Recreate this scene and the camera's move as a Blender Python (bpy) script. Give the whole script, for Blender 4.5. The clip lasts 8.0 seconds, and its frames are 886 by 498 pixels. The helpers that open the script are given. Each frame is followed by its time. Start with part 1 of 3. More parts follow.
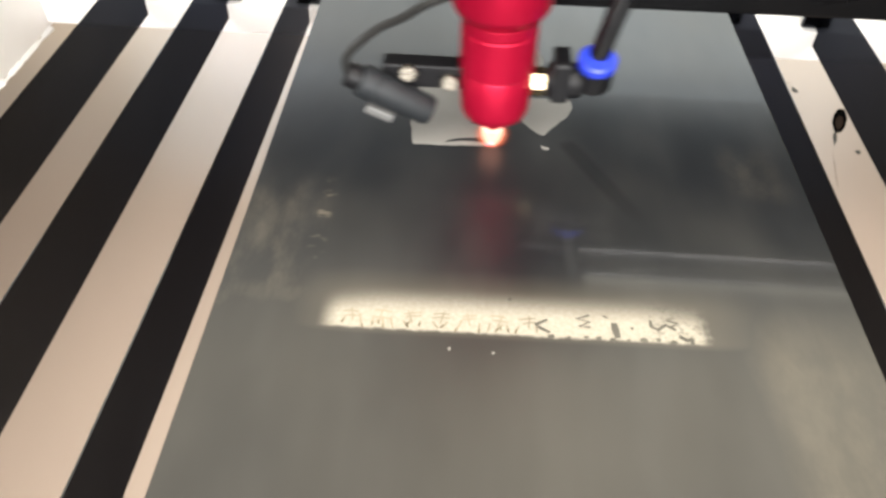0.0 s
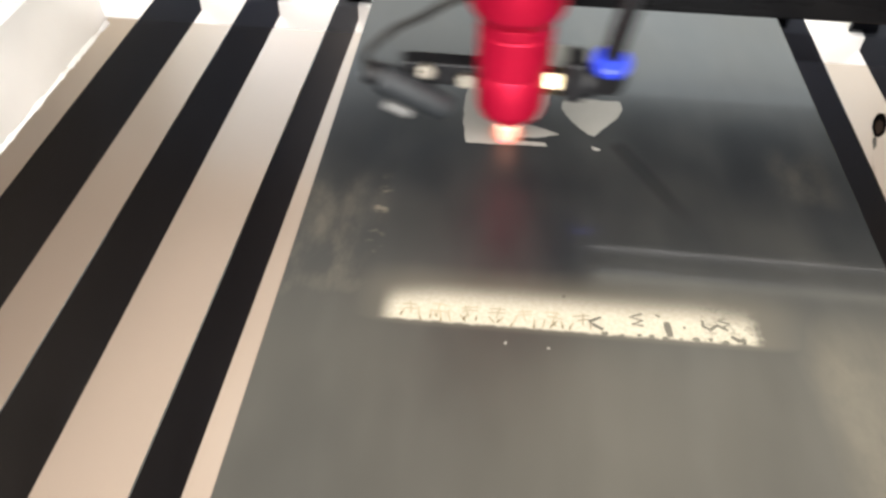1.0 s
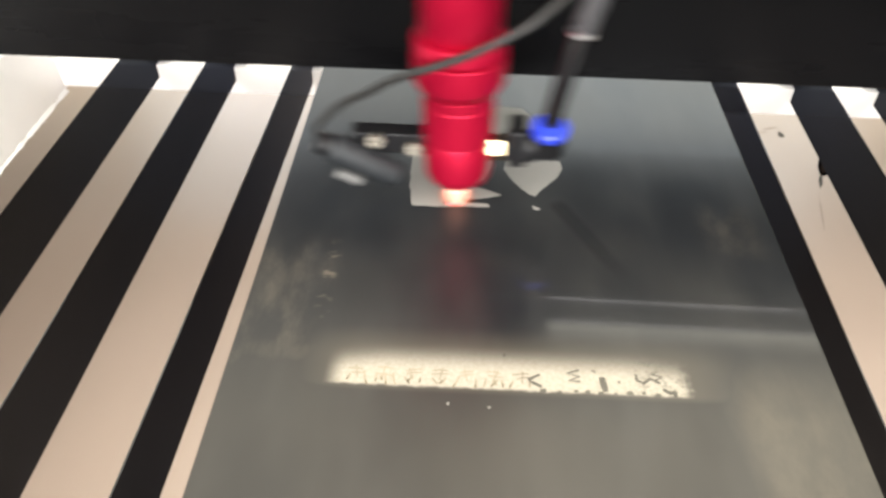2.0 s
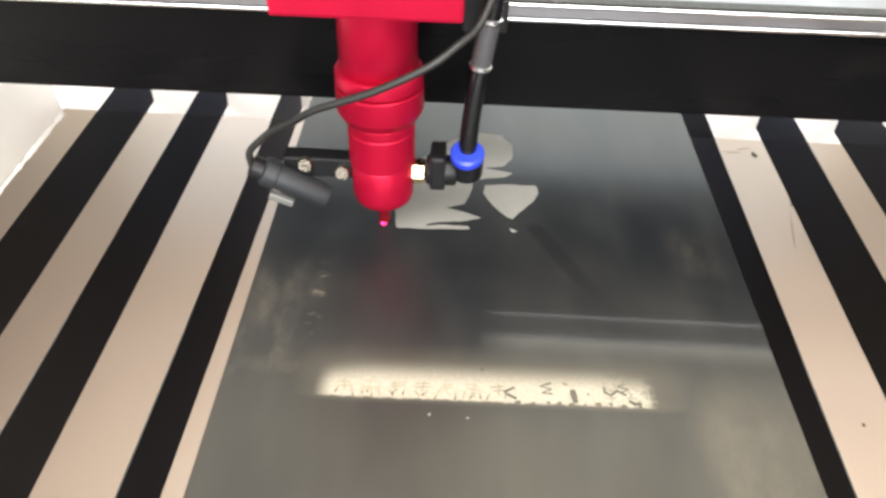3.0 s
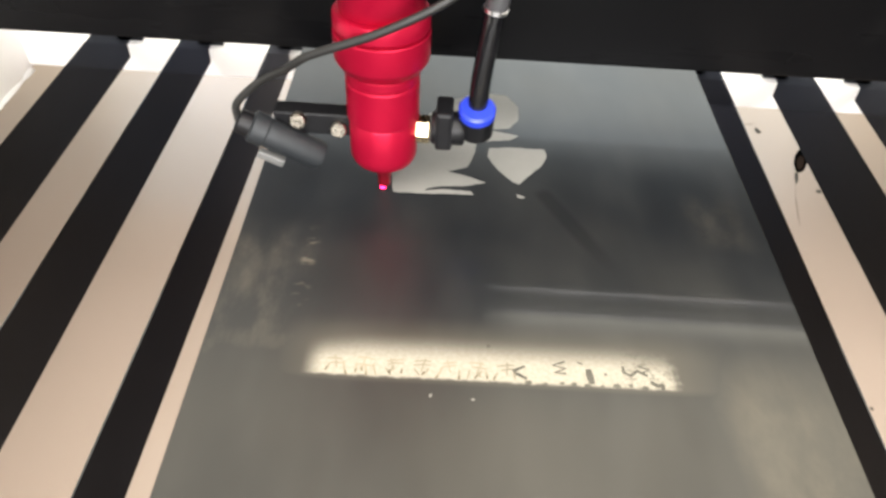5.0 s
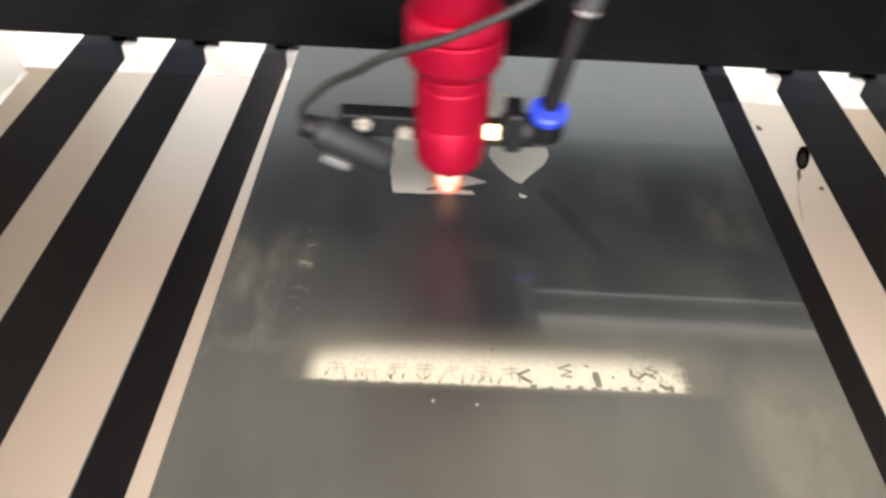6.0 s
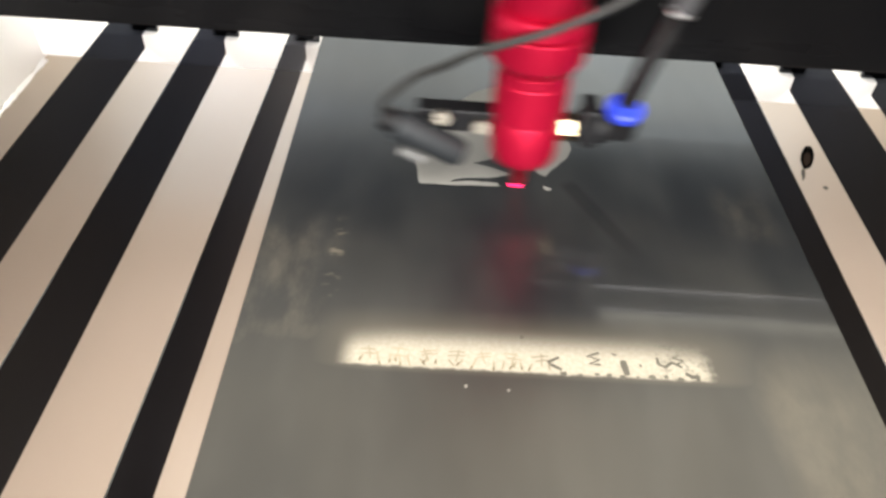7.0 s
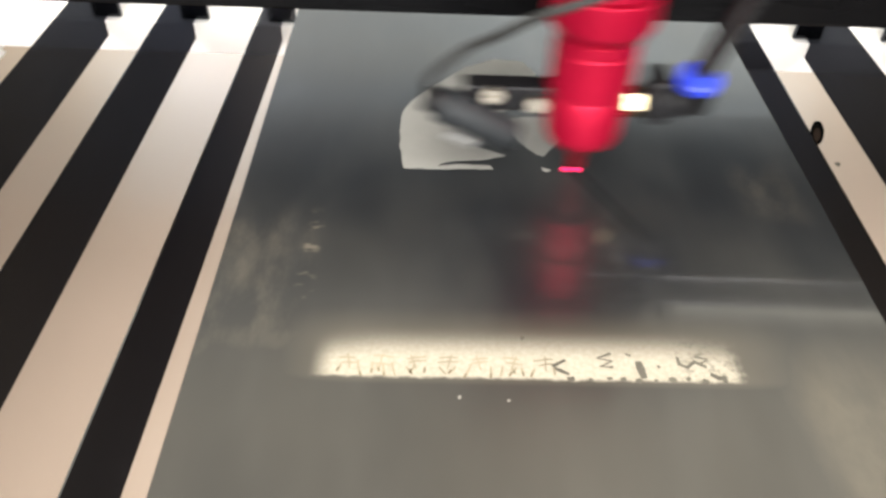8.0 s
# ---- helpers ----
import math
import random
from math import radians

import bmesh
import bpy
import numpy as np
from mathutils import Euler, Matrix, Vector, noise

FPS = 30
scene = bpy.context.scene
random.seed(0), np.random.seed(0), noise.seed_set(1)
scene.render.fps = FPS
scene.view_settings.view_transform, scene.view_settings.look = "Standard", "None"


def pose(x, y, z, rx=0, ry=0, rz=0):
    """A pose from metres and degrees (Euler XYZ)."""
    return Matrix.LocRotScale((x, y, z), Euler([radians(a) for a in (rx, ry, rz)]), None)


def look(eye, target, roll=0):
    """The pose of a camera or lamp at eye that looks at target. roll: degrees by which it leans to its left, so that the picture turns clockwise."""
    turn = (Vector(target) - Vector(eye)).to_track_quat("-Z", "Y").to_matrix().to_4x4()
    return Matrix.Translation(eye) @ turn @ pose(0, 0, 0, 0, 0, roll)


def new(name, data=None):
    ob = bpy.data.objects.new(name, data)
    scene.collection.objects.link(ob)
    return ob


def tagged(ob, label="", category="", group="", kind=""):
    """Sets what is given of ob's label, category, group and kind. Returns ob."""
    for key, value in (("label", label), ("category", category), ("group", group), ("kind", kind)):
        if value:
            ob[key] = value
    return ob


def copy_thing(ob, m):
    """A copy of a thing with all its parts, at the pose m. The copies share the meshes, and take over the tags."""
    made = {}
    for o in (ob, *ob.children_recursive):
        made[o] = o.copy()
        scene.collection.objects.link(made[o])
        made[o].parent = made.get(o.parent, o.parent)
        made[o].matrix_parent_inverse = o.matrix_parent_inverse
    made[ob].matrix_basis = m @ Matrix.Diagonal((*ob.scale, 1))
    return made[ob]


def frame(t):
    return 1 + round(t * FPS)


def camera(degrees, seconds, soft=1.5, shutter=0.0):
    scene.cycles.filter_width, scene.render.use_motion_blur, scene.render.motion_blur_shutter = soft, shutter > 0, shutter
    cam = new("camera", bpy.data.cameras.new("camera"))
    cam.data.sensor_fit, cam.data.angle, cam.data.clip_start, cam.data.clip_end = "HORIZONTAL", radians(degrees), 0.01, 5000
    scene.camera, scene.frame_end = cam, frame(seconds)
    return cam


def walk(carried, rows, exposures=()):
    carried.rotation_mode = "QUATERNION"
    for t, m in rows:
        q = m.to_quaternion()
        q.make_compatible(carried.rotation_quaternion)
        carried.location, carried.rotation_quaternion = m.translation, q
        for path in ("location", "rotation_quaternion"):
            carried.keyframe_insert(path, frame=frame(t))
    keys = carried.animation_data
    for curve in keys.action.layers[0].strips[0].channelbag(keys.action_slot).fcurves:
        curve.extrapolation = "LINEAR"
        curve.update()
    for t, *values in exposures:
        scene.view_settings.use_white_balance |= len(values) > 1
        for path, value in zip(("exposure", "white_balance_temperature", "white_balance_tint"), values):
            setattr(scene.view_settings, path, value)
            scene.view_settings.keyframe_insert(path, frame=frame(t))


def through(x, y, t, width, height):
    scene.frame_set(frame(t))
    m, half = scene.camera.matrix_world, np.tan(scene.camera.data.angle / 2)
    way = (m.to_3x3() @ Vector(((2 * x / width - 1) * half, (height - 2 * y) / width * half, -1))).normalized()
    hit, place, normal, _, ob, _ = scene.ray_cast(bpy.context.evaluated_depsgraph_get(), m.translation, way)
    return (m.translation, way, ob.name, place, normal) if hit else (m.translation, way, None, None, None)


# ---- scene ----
# A laser engraver seen from a phone held over its bed. x runs along the gantry, y along the blades, z = 0 is the plate's top.
cam = camera(61.3, 8.0, soft=2.8, shutter=0.35)
PATH = [
    (0, (-0.0197, -0.1411, 0.1784), (-0.0319, 0.0687, -0.0356), 1.09),
    (0.5, (-0.0248, -0.1498, 0.1862), (-0.0389, 0.0610, -0.0268), 1.34),
    (1, (-0.0305, -0.1467, 0.1830), (-0.0514, 0.0613, -0.0322), 0.63),
    (1.5, (-0.0178, -0.1472, 0.1986), (-0.0357, 0.0656, -0.0122), -0.50),
    (1.7, (-0.0192, -0.1463, 0.1957), (-0.0348, 0.0696, -0.0120), -0.22),
    (2.8, (-0.0181, -0.1568, 0.2078), (-0.0263, 0.0668, 0.0080), 1.61),
    (3, (-0.0172, -0.1590, 0.2112), (-0.0243, 0.0646, 0.0114), 1.62),
    (3.5, (-0.0133, -0.1562, 0.2085), (-0.0141, 0.0670, 0.0081), 1.97),
    (4, (-0.0132, -0.1518, 0.2007), (-0.0139, 0.0700, -0.0013), 2.45),
    (4.5, (-0.0212, -0.1468, 0.1920), (-0.0224, 0.0714, -0.0140), 2.95),
    (4.7, (-0.0220, -0.1442, 0.1898), (-0.0236, 0.0740, -0.0161), 3.21),
    (5.8, (-0.0251, -0.1415, 0.1886), (-0.0270, 0.0781, -0.0158), 3.06),
    (6, (-0.0234, -0.1385, 0.1849), (-0.0249, 0.0804, -0.0202), 2.67),
    (6.5, (-0.0331, -0.1434, 0.1835), (-0.0329, 0.0735, -0.0238), 3.89),
    (7, (-0.0354, -0.1440, 0.1859), (-0.0345, 0.0740, -0.0202), 3.85),
    (7.5, (-0.0357, -0.1384, 0.1803), (-0.0346, 0.0796, -0.0258), 3.68),
    (8, (-0.0310, -0.1224, 0.1656), (-0.0306, 0.0934, -0.0429), 1.92),
]
EXPOSURES = [(0.0, 0.0), (8.0, 0.0)]
walk(cam, [(t, look(eye, target, roll)) for t, eye, target, roll in PATH], EXPOSURES)

# ---- light ----
world = bpy.data.worlds.new("world")
scene.world = world
world.use_nodes = True
world.node_tree.nodes["Background"].inputs[0].default_value = (0.9, 0.95, 1.0, 1)
world.node_tree.nodes["Background"].inputs[1].default_value = 0.3


def area_panel(name, x, y, z, sx, sy, watts, colour):
    data = bpy.data.lights.new(name, "AREA")
    data.shape, data.size, data.size_y, data.energy, data.color = "RECTANGLE", sx, sy, watts, colour
    ob = new(name, data)
    ob.matrix_basis = look((x, y, z), (x, y + 0.001, z - 1))
    return ob


# No overhead source is seen; this panel is added to light the near bed.
area_panel("unseen_front_panel", 0.1, -1.15, 1.72, 2.6, 1.5, 100, (1.0, 0.95, 0.88))
# Added panel, unseen itself, that gives the plate's front its warm reflection.
area_panel("unseen_rear_panel", 0.2, 1.45, 1.72, 3.6, 1.7, 58, (1.0, 0.94, 0.77))
# Invented low panel behind the camera, brightening the white lip and red tubes.
south_panel = area_panel("unseen_wall_panel", 0, 0, 0, 2.6, 1.3, 165, (1.0, 0.99, 0.99))
south_panel.matrix_basis = look((0.0, -2.35, 0.55), (0.0, 0.0, 0.10))
# Added north panel for the pale blue reflection at the plate's far end.
north_panel = area_panel("unseen_wall_panel", 0, 0, 0, 3.0, 1.0, 30, (0.82, 0.94, 1.0))
north_panel.matrix_basis = look((0.0, 2.55, 1.20), (0.0, 0.0, 1.0))

# Unseen source, placed where the tray floor's lilac sheen points back to.
side_window = area_panel("unseen_wall_panel", 0, 0, 0, 0.50, 0.34, 3.2, (0.86, 0.86, 1.0))
side_window.matrix_basis = look((-0.95, 2.54, 0.88), (-0.95, 0.0, 0.86))


from mathutils import geometry


# ---- materials ----
class Nodes:
    """A small wrapper round a material's node tree."""

    def __init__(self, name):
        self.mat = bpy.data.materials.new(name)
        self.mat.use_nodes = True
        self.tree = self.mat.node_tree
        self.out = self.tree.nodes["Material Output"]
        self.bsdf = self.tree.nodes["Principled BSDF"]
        self.coord = self.add("ShaderNodeTexCoord").outputs["Object"]

    def add(self, kind):
        return self.tree.nodes.new(kind)

    def link(self, a, b):
        if isinstance(a, (int, float)):
            b.default_value = a
        elif isinstance(a, tuple):
            b.default_value = (*a, 1) if len(a) == 3 else a
        else:
            self.tree.links.new(a, b)

    def noise(self, scale, detail=3.0, rough=0.55, stretch=(1, 1, 1), where=(0, 0, 0)):
        mp = self.add("ShaderNodeMapping")
        mp.inputs["Scale"].default_value, mp.inputs["Location"].default_value = stretch, where
        self.link(self.coord, mp.inputs["Vector"])
        n = self.add("ShaderNodeTexNoise")
        n.inputs["Scale"].default_value, n.inputs["Detail"].default_value, n.inputs["Roughness"].default_value = scale, detail, rough
        self.link(mp.outputs[0], n.inputs["Vector"])
        return n.outputs["Fac"]

    def ramp(self, v, a, b, lo=0.0, hi=1.0, smooth=True):
        n = self.add("ShaderNodeMapRange")
        n.interpolation_type = "SMOOTHSTEP" if smooth else "LINEAR"
        self.link(v, n.inputs["Value"])
        for key, val in (("From Min", a), ("From Max", b), ("To Min", lo), ("To Max", hi)):
            n.inputs[key].default_value = val
        return n.outputs["Result"]

    def math(self, op, a, b=0.0):
        n = self.add("ShaderNodeMath")
        n.operation = op
        self.link(a, n.inputs[0])
        self.link(b, n.inputs[1])
        return n.outputs[0]

    def mix(self, fac, a, b):
        n = self.add("ShaderNodeMix")
        n.data_type = "RGBA"
        self.link(fac, n.inputs["Factor"])
        self.link(a, n.inputs[6])
        self.link(b, n.inputs[7])
        return n.outputs[2]

    def bump(self, height, strength, distance):
        n = self.add("ShaderNodeBump")
        n.inputs["Strength"].default_value, n.inputs["Distance"].default_value = strength, distance
        self.link(height, n.inputs["Height"])
        self.link(n.outputs[0], self.bsdf.inputs["Normal"])

    def xyz(self):
        n = self.add("ShaderNodeSeparateXYZ")
        self.link(self.coord, n.inputs[0])
        return n.outputs

    def set(self, colour=None, rough=None, metal=None, **more):
        for key, val in (("Base Color", colour), ("Roughness", rough), ("Metallic", metal)):
            if val is not None:
                self.link(val, self.bsdf.inputs[key])
        for key, val in more.items():
            self.link(val, self.bsdf.inputs[key.replace("_", " ")])
        return self.mat


def surface(name, colour, rough, metal=0.0, grain=400.0, vary=0.15, dirt=None, dirt_at=0.62, bump=0.1, depth=0.0002, stretch=(1, 1, 1), gloss=0.5, edge=(1, 1, 1), sheen=0.07):
    """Paint, plastic or metal with fine grain, broad unevenness and an optional dirt colour."""
    n = Nodes(name)
    fine, broad = n.noise(grain, 4, 0.6, stretch), n.noise(grain / 18, 3, 0.5)
    dark = tuple(c * (1 - vary) for c in colour)
    light = tuple(min(1.0, c * (1 + vary)) for c in colour)
    col = n.mix(n.ramp(broad, 0.3, 0.7), dark, light)
    if dirt:
        col = n.mix(n.ramp(n.noise(grain / 7, 5, 0.7), dirt_at, dirt_at + 0.12, 0, 0.8), col, dirt)
    n.bump(fine, bump, depth)
    return n.set(col, n.ramp(fine, 0.25, 0.75, max(0.03, rough - sheen), rough + sheen), metal, Specular_IOR_Level=gloss, Specular_Tint=edge)


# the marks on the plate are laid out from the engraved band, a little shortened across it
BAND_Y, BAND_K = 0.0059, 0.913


def plate_material():
    """Oily grey sheet steel: smudges, a chalky engraved band, scuffs on one side, heat haze, a painted near sheen."""
    n = Nodes("plate_steel")
    x, y, _ = n.xyz()
    y = n.math("DIVIDE", n.math("SUBTRACT", y, BAND_Y), BAND_K)
    fine = n.noise(900, 3, 0.6, (1, 0.25, 1))
    broad = n.noise(16, 2, 0.5)
    smear = n.noise(45, 2, 0.5, (1.0, 0.35, 1))
    base = n.mix(n.ramp(broad, 0.3, 0.7), (0.0105, 0.0120, 0.0140), (0.0170, 0.0175, 0.0175))
    base = n.mix(n.ramp(smear, 0.5, 0.75, 0, 0.35), base, (0.026, 0.0265, 0.026))
    rough = n.math("ADD", n.ramp(smear, 0.25, 0.75, 0.29, 0.34), n.ramp(broad, 0.35, 0.7, 0.0, 0.09))
    rough = n.math("ADD", rough, n.ramp(x, 0.0, -0.05, 0.0, 0.07))
    # wiped, drier patches along the left side and by the right edge
    left = n.math("MULTIPLY", n.ramp(x, -0.066, -0.082), n.ramp(n.noise(75, 5, 0.65, (1, 0.45, 1)), 0.38, 0.80, 0, 0.6))
    left = n.math("MULTIPLY", left, n.math("MULTIPLY", n.ramp(y, -0.02, 0.01), n.ramp(y, 0.075, 0.05)))
    right = n.math("MULTIPLY", n.math("MULTIPLY", n.ramp(x, 0.066, 0.078), n.ramp(x, 0.098, 0.088)), n.math("MULTIPLY", n.ramp(y, 0.062, 0.072), n.ramp(y, 0.105, 0.09)))
    right = n.math("MULTIPLY", right, n.ramp(n.noise(90, 5, 0.65, (1, 0.6, 1)), 0.30, 0.85, 0, 0.40))
    dry = n.math("MAXIMUM", left, right)
    # a smeared line beside the band, a paler near corner, a column of dabs
    mottle = n.noise(38, 5, 0.65, (1, 0.5, 1), (3, 1, 0))
    line = n.math("MULTIPLY", n.math("MULTIPLY", n.ramp(n.math("ABSOLUTE", n.math("SUBTRACT", y, 0.0065)), 0.008, 0.001), n.ramp(x, -0.058, -0.068)), n.ramp(mottle, 0.35, 0.65, 0.0, 0.45))
    near = n.math("MULTIPLY", n.math("MULTIPLY", n.ramp(x, 0.050, 0.080), n.ramp(y, 0.020, -0.02)), n.ramp(mottle, 0.25, 0.85, 0.45, 1.35))
    dabs = n.math("MULTIPLY", n.math("MULTIPLY", n.ramp(n.math("ABSOLUTE", n.math("ADD", x, 0.0725)), 0.004, 0.001), n.math("MULTIPLY", n.ramp(y, 0.018, 0.026), n.ramp(y, 0.070, 0.058))), n.ramp(n.noise(210, 2, 0.5, (0.5, 1, 1)), 0.50, 0.64, 0.0, 1.0))
    dry = n.math("MAXIMUM", n.math("MAXIMUM", dry, line), n.math("MAXIMUM", near, dabs))
    # a line of weaker gloss running off slantwise behind the nozzle's path
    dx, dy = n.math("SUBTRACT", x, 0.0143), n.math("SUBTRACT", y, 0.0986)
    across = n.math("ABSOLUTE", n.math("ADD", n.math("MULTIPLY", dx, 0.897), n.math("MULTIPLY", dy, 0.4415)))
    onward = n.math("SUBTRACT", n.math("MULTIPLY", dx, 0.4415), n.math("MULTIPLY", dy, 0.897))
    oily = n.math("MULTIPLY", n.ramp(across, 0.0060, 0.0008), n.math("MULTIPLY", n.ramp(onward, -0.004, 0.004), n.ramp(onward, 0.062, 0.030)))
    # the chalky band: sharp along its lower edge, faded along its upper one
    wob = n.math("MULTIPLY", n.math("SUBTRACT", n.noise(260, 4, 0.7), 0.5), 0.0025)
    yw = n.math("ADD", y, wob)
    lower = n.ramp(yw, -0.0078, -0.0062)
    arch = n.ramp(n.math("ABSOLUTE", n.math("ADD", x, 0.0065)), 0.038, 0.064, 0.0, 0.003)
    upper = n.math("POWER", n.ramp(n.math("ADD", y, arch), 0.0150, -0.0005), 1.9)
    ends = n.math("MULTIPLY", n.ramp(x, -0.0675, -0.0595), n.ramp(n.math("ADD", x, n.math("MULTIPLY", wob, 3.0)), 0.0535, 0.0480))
    # the film flakes away towards this end
    worn = n.math("MAXIMUM", n.ramp(x, 0.046, 0.030), n.ramp(n.noise(420, 4, 0.7), 0.36, 0.52, 0.45, 1.0))
    ends = n.math("MULTIPLY", ends, worn)
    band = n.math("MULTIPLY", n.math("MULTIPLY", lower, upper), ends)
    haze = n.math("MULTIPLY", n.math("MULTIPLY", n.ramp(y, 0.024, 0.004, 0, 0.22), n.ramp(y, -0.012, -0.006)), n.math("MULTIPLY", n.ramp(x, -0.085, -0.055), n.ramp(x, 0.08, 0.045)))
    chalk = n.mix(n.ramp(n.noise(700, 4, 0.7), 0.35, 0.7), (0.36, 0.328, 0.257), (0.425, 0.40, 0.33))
    # the near half's warm reflected brightness, painted in as a pale wash
    front_sheen = n.math("MULTIPLY", n.ramp(y, 0.034, -0.030, 0.0, 0.108), n.ramp(n.noise(9, 3, 0.5, (1, 0.4, 1)), 0.25, 0.75, 0.55, 1.25))
    dull = n.math("MAXIMUM", n.math("MAXIMUM", n.math("MULTIPLY", dry, 0.30), haze), front_sheen)
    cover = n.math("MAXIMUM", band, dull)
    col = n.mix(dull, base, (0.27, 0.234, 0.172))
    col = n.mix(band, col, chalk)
    rough = n.math("ADD", rough, n.math("ADD", n.math("MULTIPLY", band, 0.5), n.math("MULTIPLY", dull, 0.15)))
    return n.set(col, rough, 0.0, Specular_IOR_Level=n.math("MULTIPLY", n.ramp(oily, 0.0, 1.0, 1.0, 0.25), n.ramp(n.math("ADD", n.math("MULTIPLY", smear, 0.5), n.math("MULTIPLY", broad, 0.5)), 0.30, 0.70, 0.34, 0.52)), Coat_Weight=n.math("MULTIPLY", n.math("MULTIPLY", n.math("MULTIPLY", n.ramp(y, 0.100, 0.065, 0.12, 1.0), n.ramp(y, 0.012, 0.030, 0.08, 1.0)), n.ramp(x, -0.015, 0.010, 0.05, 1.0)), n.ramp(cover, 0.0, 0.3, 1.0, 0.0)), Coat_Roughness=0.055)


def glow(name, colour, strength, through):
    """Hot plume: gives off light and lets most of what lies behind it through."""
    n = Nodes(name)
    e, tr, mx = n.add("ShaderNodeEmission"), n.add("ShaderNodeBsdfTransparent"), n.add("ShaderNodeMixShader")
    n.link(colour, e.inputs[0])
    e.inputs[1].default_value, mx.inputs[0].default_value = strength, 1 - through
    n.link(e.outputs[0], mx.inputs[1 + 1])
    n.link(tr.outputs[0], mx.inputs[1])
    n.link(mx.outputs[0], n.out.inputs["Surface"])
    return n.mat


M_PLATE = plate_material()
M_RESIDUE = surface("dried_film", (0.235, 0.231, 0.212), 0.8, 0.0, 500, 0.08, bump=0.3)
M_TAN = surface("tray_paint", (0.49, 0.397, 0.325), 0.24, 0.0, 22, 0.03, dirt=(0.47, 0.38, 0.29), dirt_at=0.74, sheen=0.015, bump=0.0)
M_WHITE = surface("white_paint", (0.88, 0.87, 0.86), 0.4, 0.0, 300, 0.04, dirt=(0.5, 0.42, 0.33), dirt_at=0.74, bump=0.15)
M_WEB = surface("dull_steel", (0.34, 0.34, 0.36), 0.35, 1.0, 60, 0.15, bump=0.0)
M_BLADE = surface("sooty_blade", (0.052, 0.055, 0.061), 0.17, 1.0, 14, 0.25, edge=(0.42, 0.425, 0.45), dirt=(0.036, 0.036, 0.037), dirt_at=0.55, bump=0.03, stretch=(1, 0.15, 1))
M_BEAM = surface("black_beam", (0.0032, 0.0032, 0.0036), 0.30, 0.0, 40, 0.35, gloss=0.09, dirt=(0.006, 0.006, 0.006), dirt_at=0.55, bump=0.1, stretch=(0.15, 1, 1))
M_STEEL = surface("bright_steel", (0.70, 0.70, 0.72), 0.22, 1.0, 60, 0.1, bump=0.0)
M_RED = surface("red_anodised", (0.41, 0.005, 0.032), 0.33, 0.48, 900, 0.06, gloss=0.25, bump=0.05, stretch=(1, 1, 6))
M_RED_DEEP = surface("red_nozzle", (0.24, 0.003, 0.014), 0.42, 0.5, 900, 0.1, bump=0.05)
M_BLACK = surface("black_plastic", (0.006, 0.006, 0.007), 0.42, 0.0, 600, 0.2, gloss=0.35)
M_HOSE = surface("glossy_hose", (0.006, 0.006, 0.007), 0.16, 0.0, 200, 0.2, gloss=0.6, bump=0.0)
M_GREY = surface("grey_barrel", (0.017, 0.020, 0.023), 0.55, 0.1, 500, 0.15)
M_RUBBER = surface("rubber_sheath", (0.013, 0.013, 0.0125), 0.5, 0.0, 500, 0.2)
M_BLUE = surface("blue_plastic", (0.02, 0.045, 0.50), 0.35, 0.0, 500, 0.1)
M_BRASS = surface("pale_brass", (0.70, 0.58, 0.36), 0.25, 1.0, 700, 0.06)
M_CHROME = surface("nickel_screw", (0.34, 0.31, 0.26), 0.28, 1.0, 700, 0.1)
M_BAND = surface("bright_clip", (0.85, 0.85, 0.86), 0.30, 1.0, 700, 0.05)
M_SLEEVE = surface("grey_sleeve", (0.085, 0.085, 0.09), 0.32, 0.3, 300, 0.3, gloss=0.5)
M_RUST = surface("dark_rust", (0.030, 0.017, 0.011), 0.9, 0.0, 300, 0.3, gloss=0.1)
M_NICKEL = surface("pale_nickel", (0.22, 0.22, 0.215), 0.45, 0.6, 700, 0.1)
M_STAIN = surface("faint_stain", (0.33, 0.26, 0.20), 0.6, 0.0, 300, 0.1)
M_SOOT = surface("burnt_mark", (0.085, 0.078, 0.062), 0.8, 0.0, 900, 0.3)
M_STROKE = surface("scorched_stroke", (0.275, 0.235, 0.165), 0.8, 0.0, 900, 0.25)
M_SCORCH = surface("burnt_foot", (0.175, 0.143, 0.092), 0.8, 0.0, 900, 0.25)
M_BARE = surface("bare_dark_metal", (0.10, 0.092, 0.073), 0.55, 0.0, 900, 0.25)
M_HOLE = surface("painted_opening", (0.004, 0.004, 0.004), 0.9, 0.0, 300, 0.2, gloss=0.0)
M_FLECK = surface("pale_fleck", (0.25, 0.24, 0.21), 0.6, 0.0, 900, 0.1)
M_WALL = surface("plaster", (0.42, 0.40, 0.37), 0.8, 0.0, 30, 0.06)
M_CEILING = surface("ceiling_paint", (0.55, 0.54, 0.52), 0.8, 0.0, 30, 0.05)
M_FLOOR = surface("concrete", (0.25, 0.24, 0.23), 0.7, 0.0, 40, 0.15)
M_CABINET = surface("cabinet_paint", (0.70, 0.70, 0.69), 0.4, 0.0, 60, 0.05)
M_DOT = glow("red_dot", (1.0, 0.02, 0.12), 12.0, 0.0)
M_HOT = glow("hot_core", (1.0, 0.50, 0.36), 6.0, 0.45)
M_WARM = glow("warm_plume", (1.0, 0.26, 0.13), 2.4, 0.74)
M_FAINT = glow("faint_plume", (1.0, 0.16, 0.07), 0.9, 0.88)


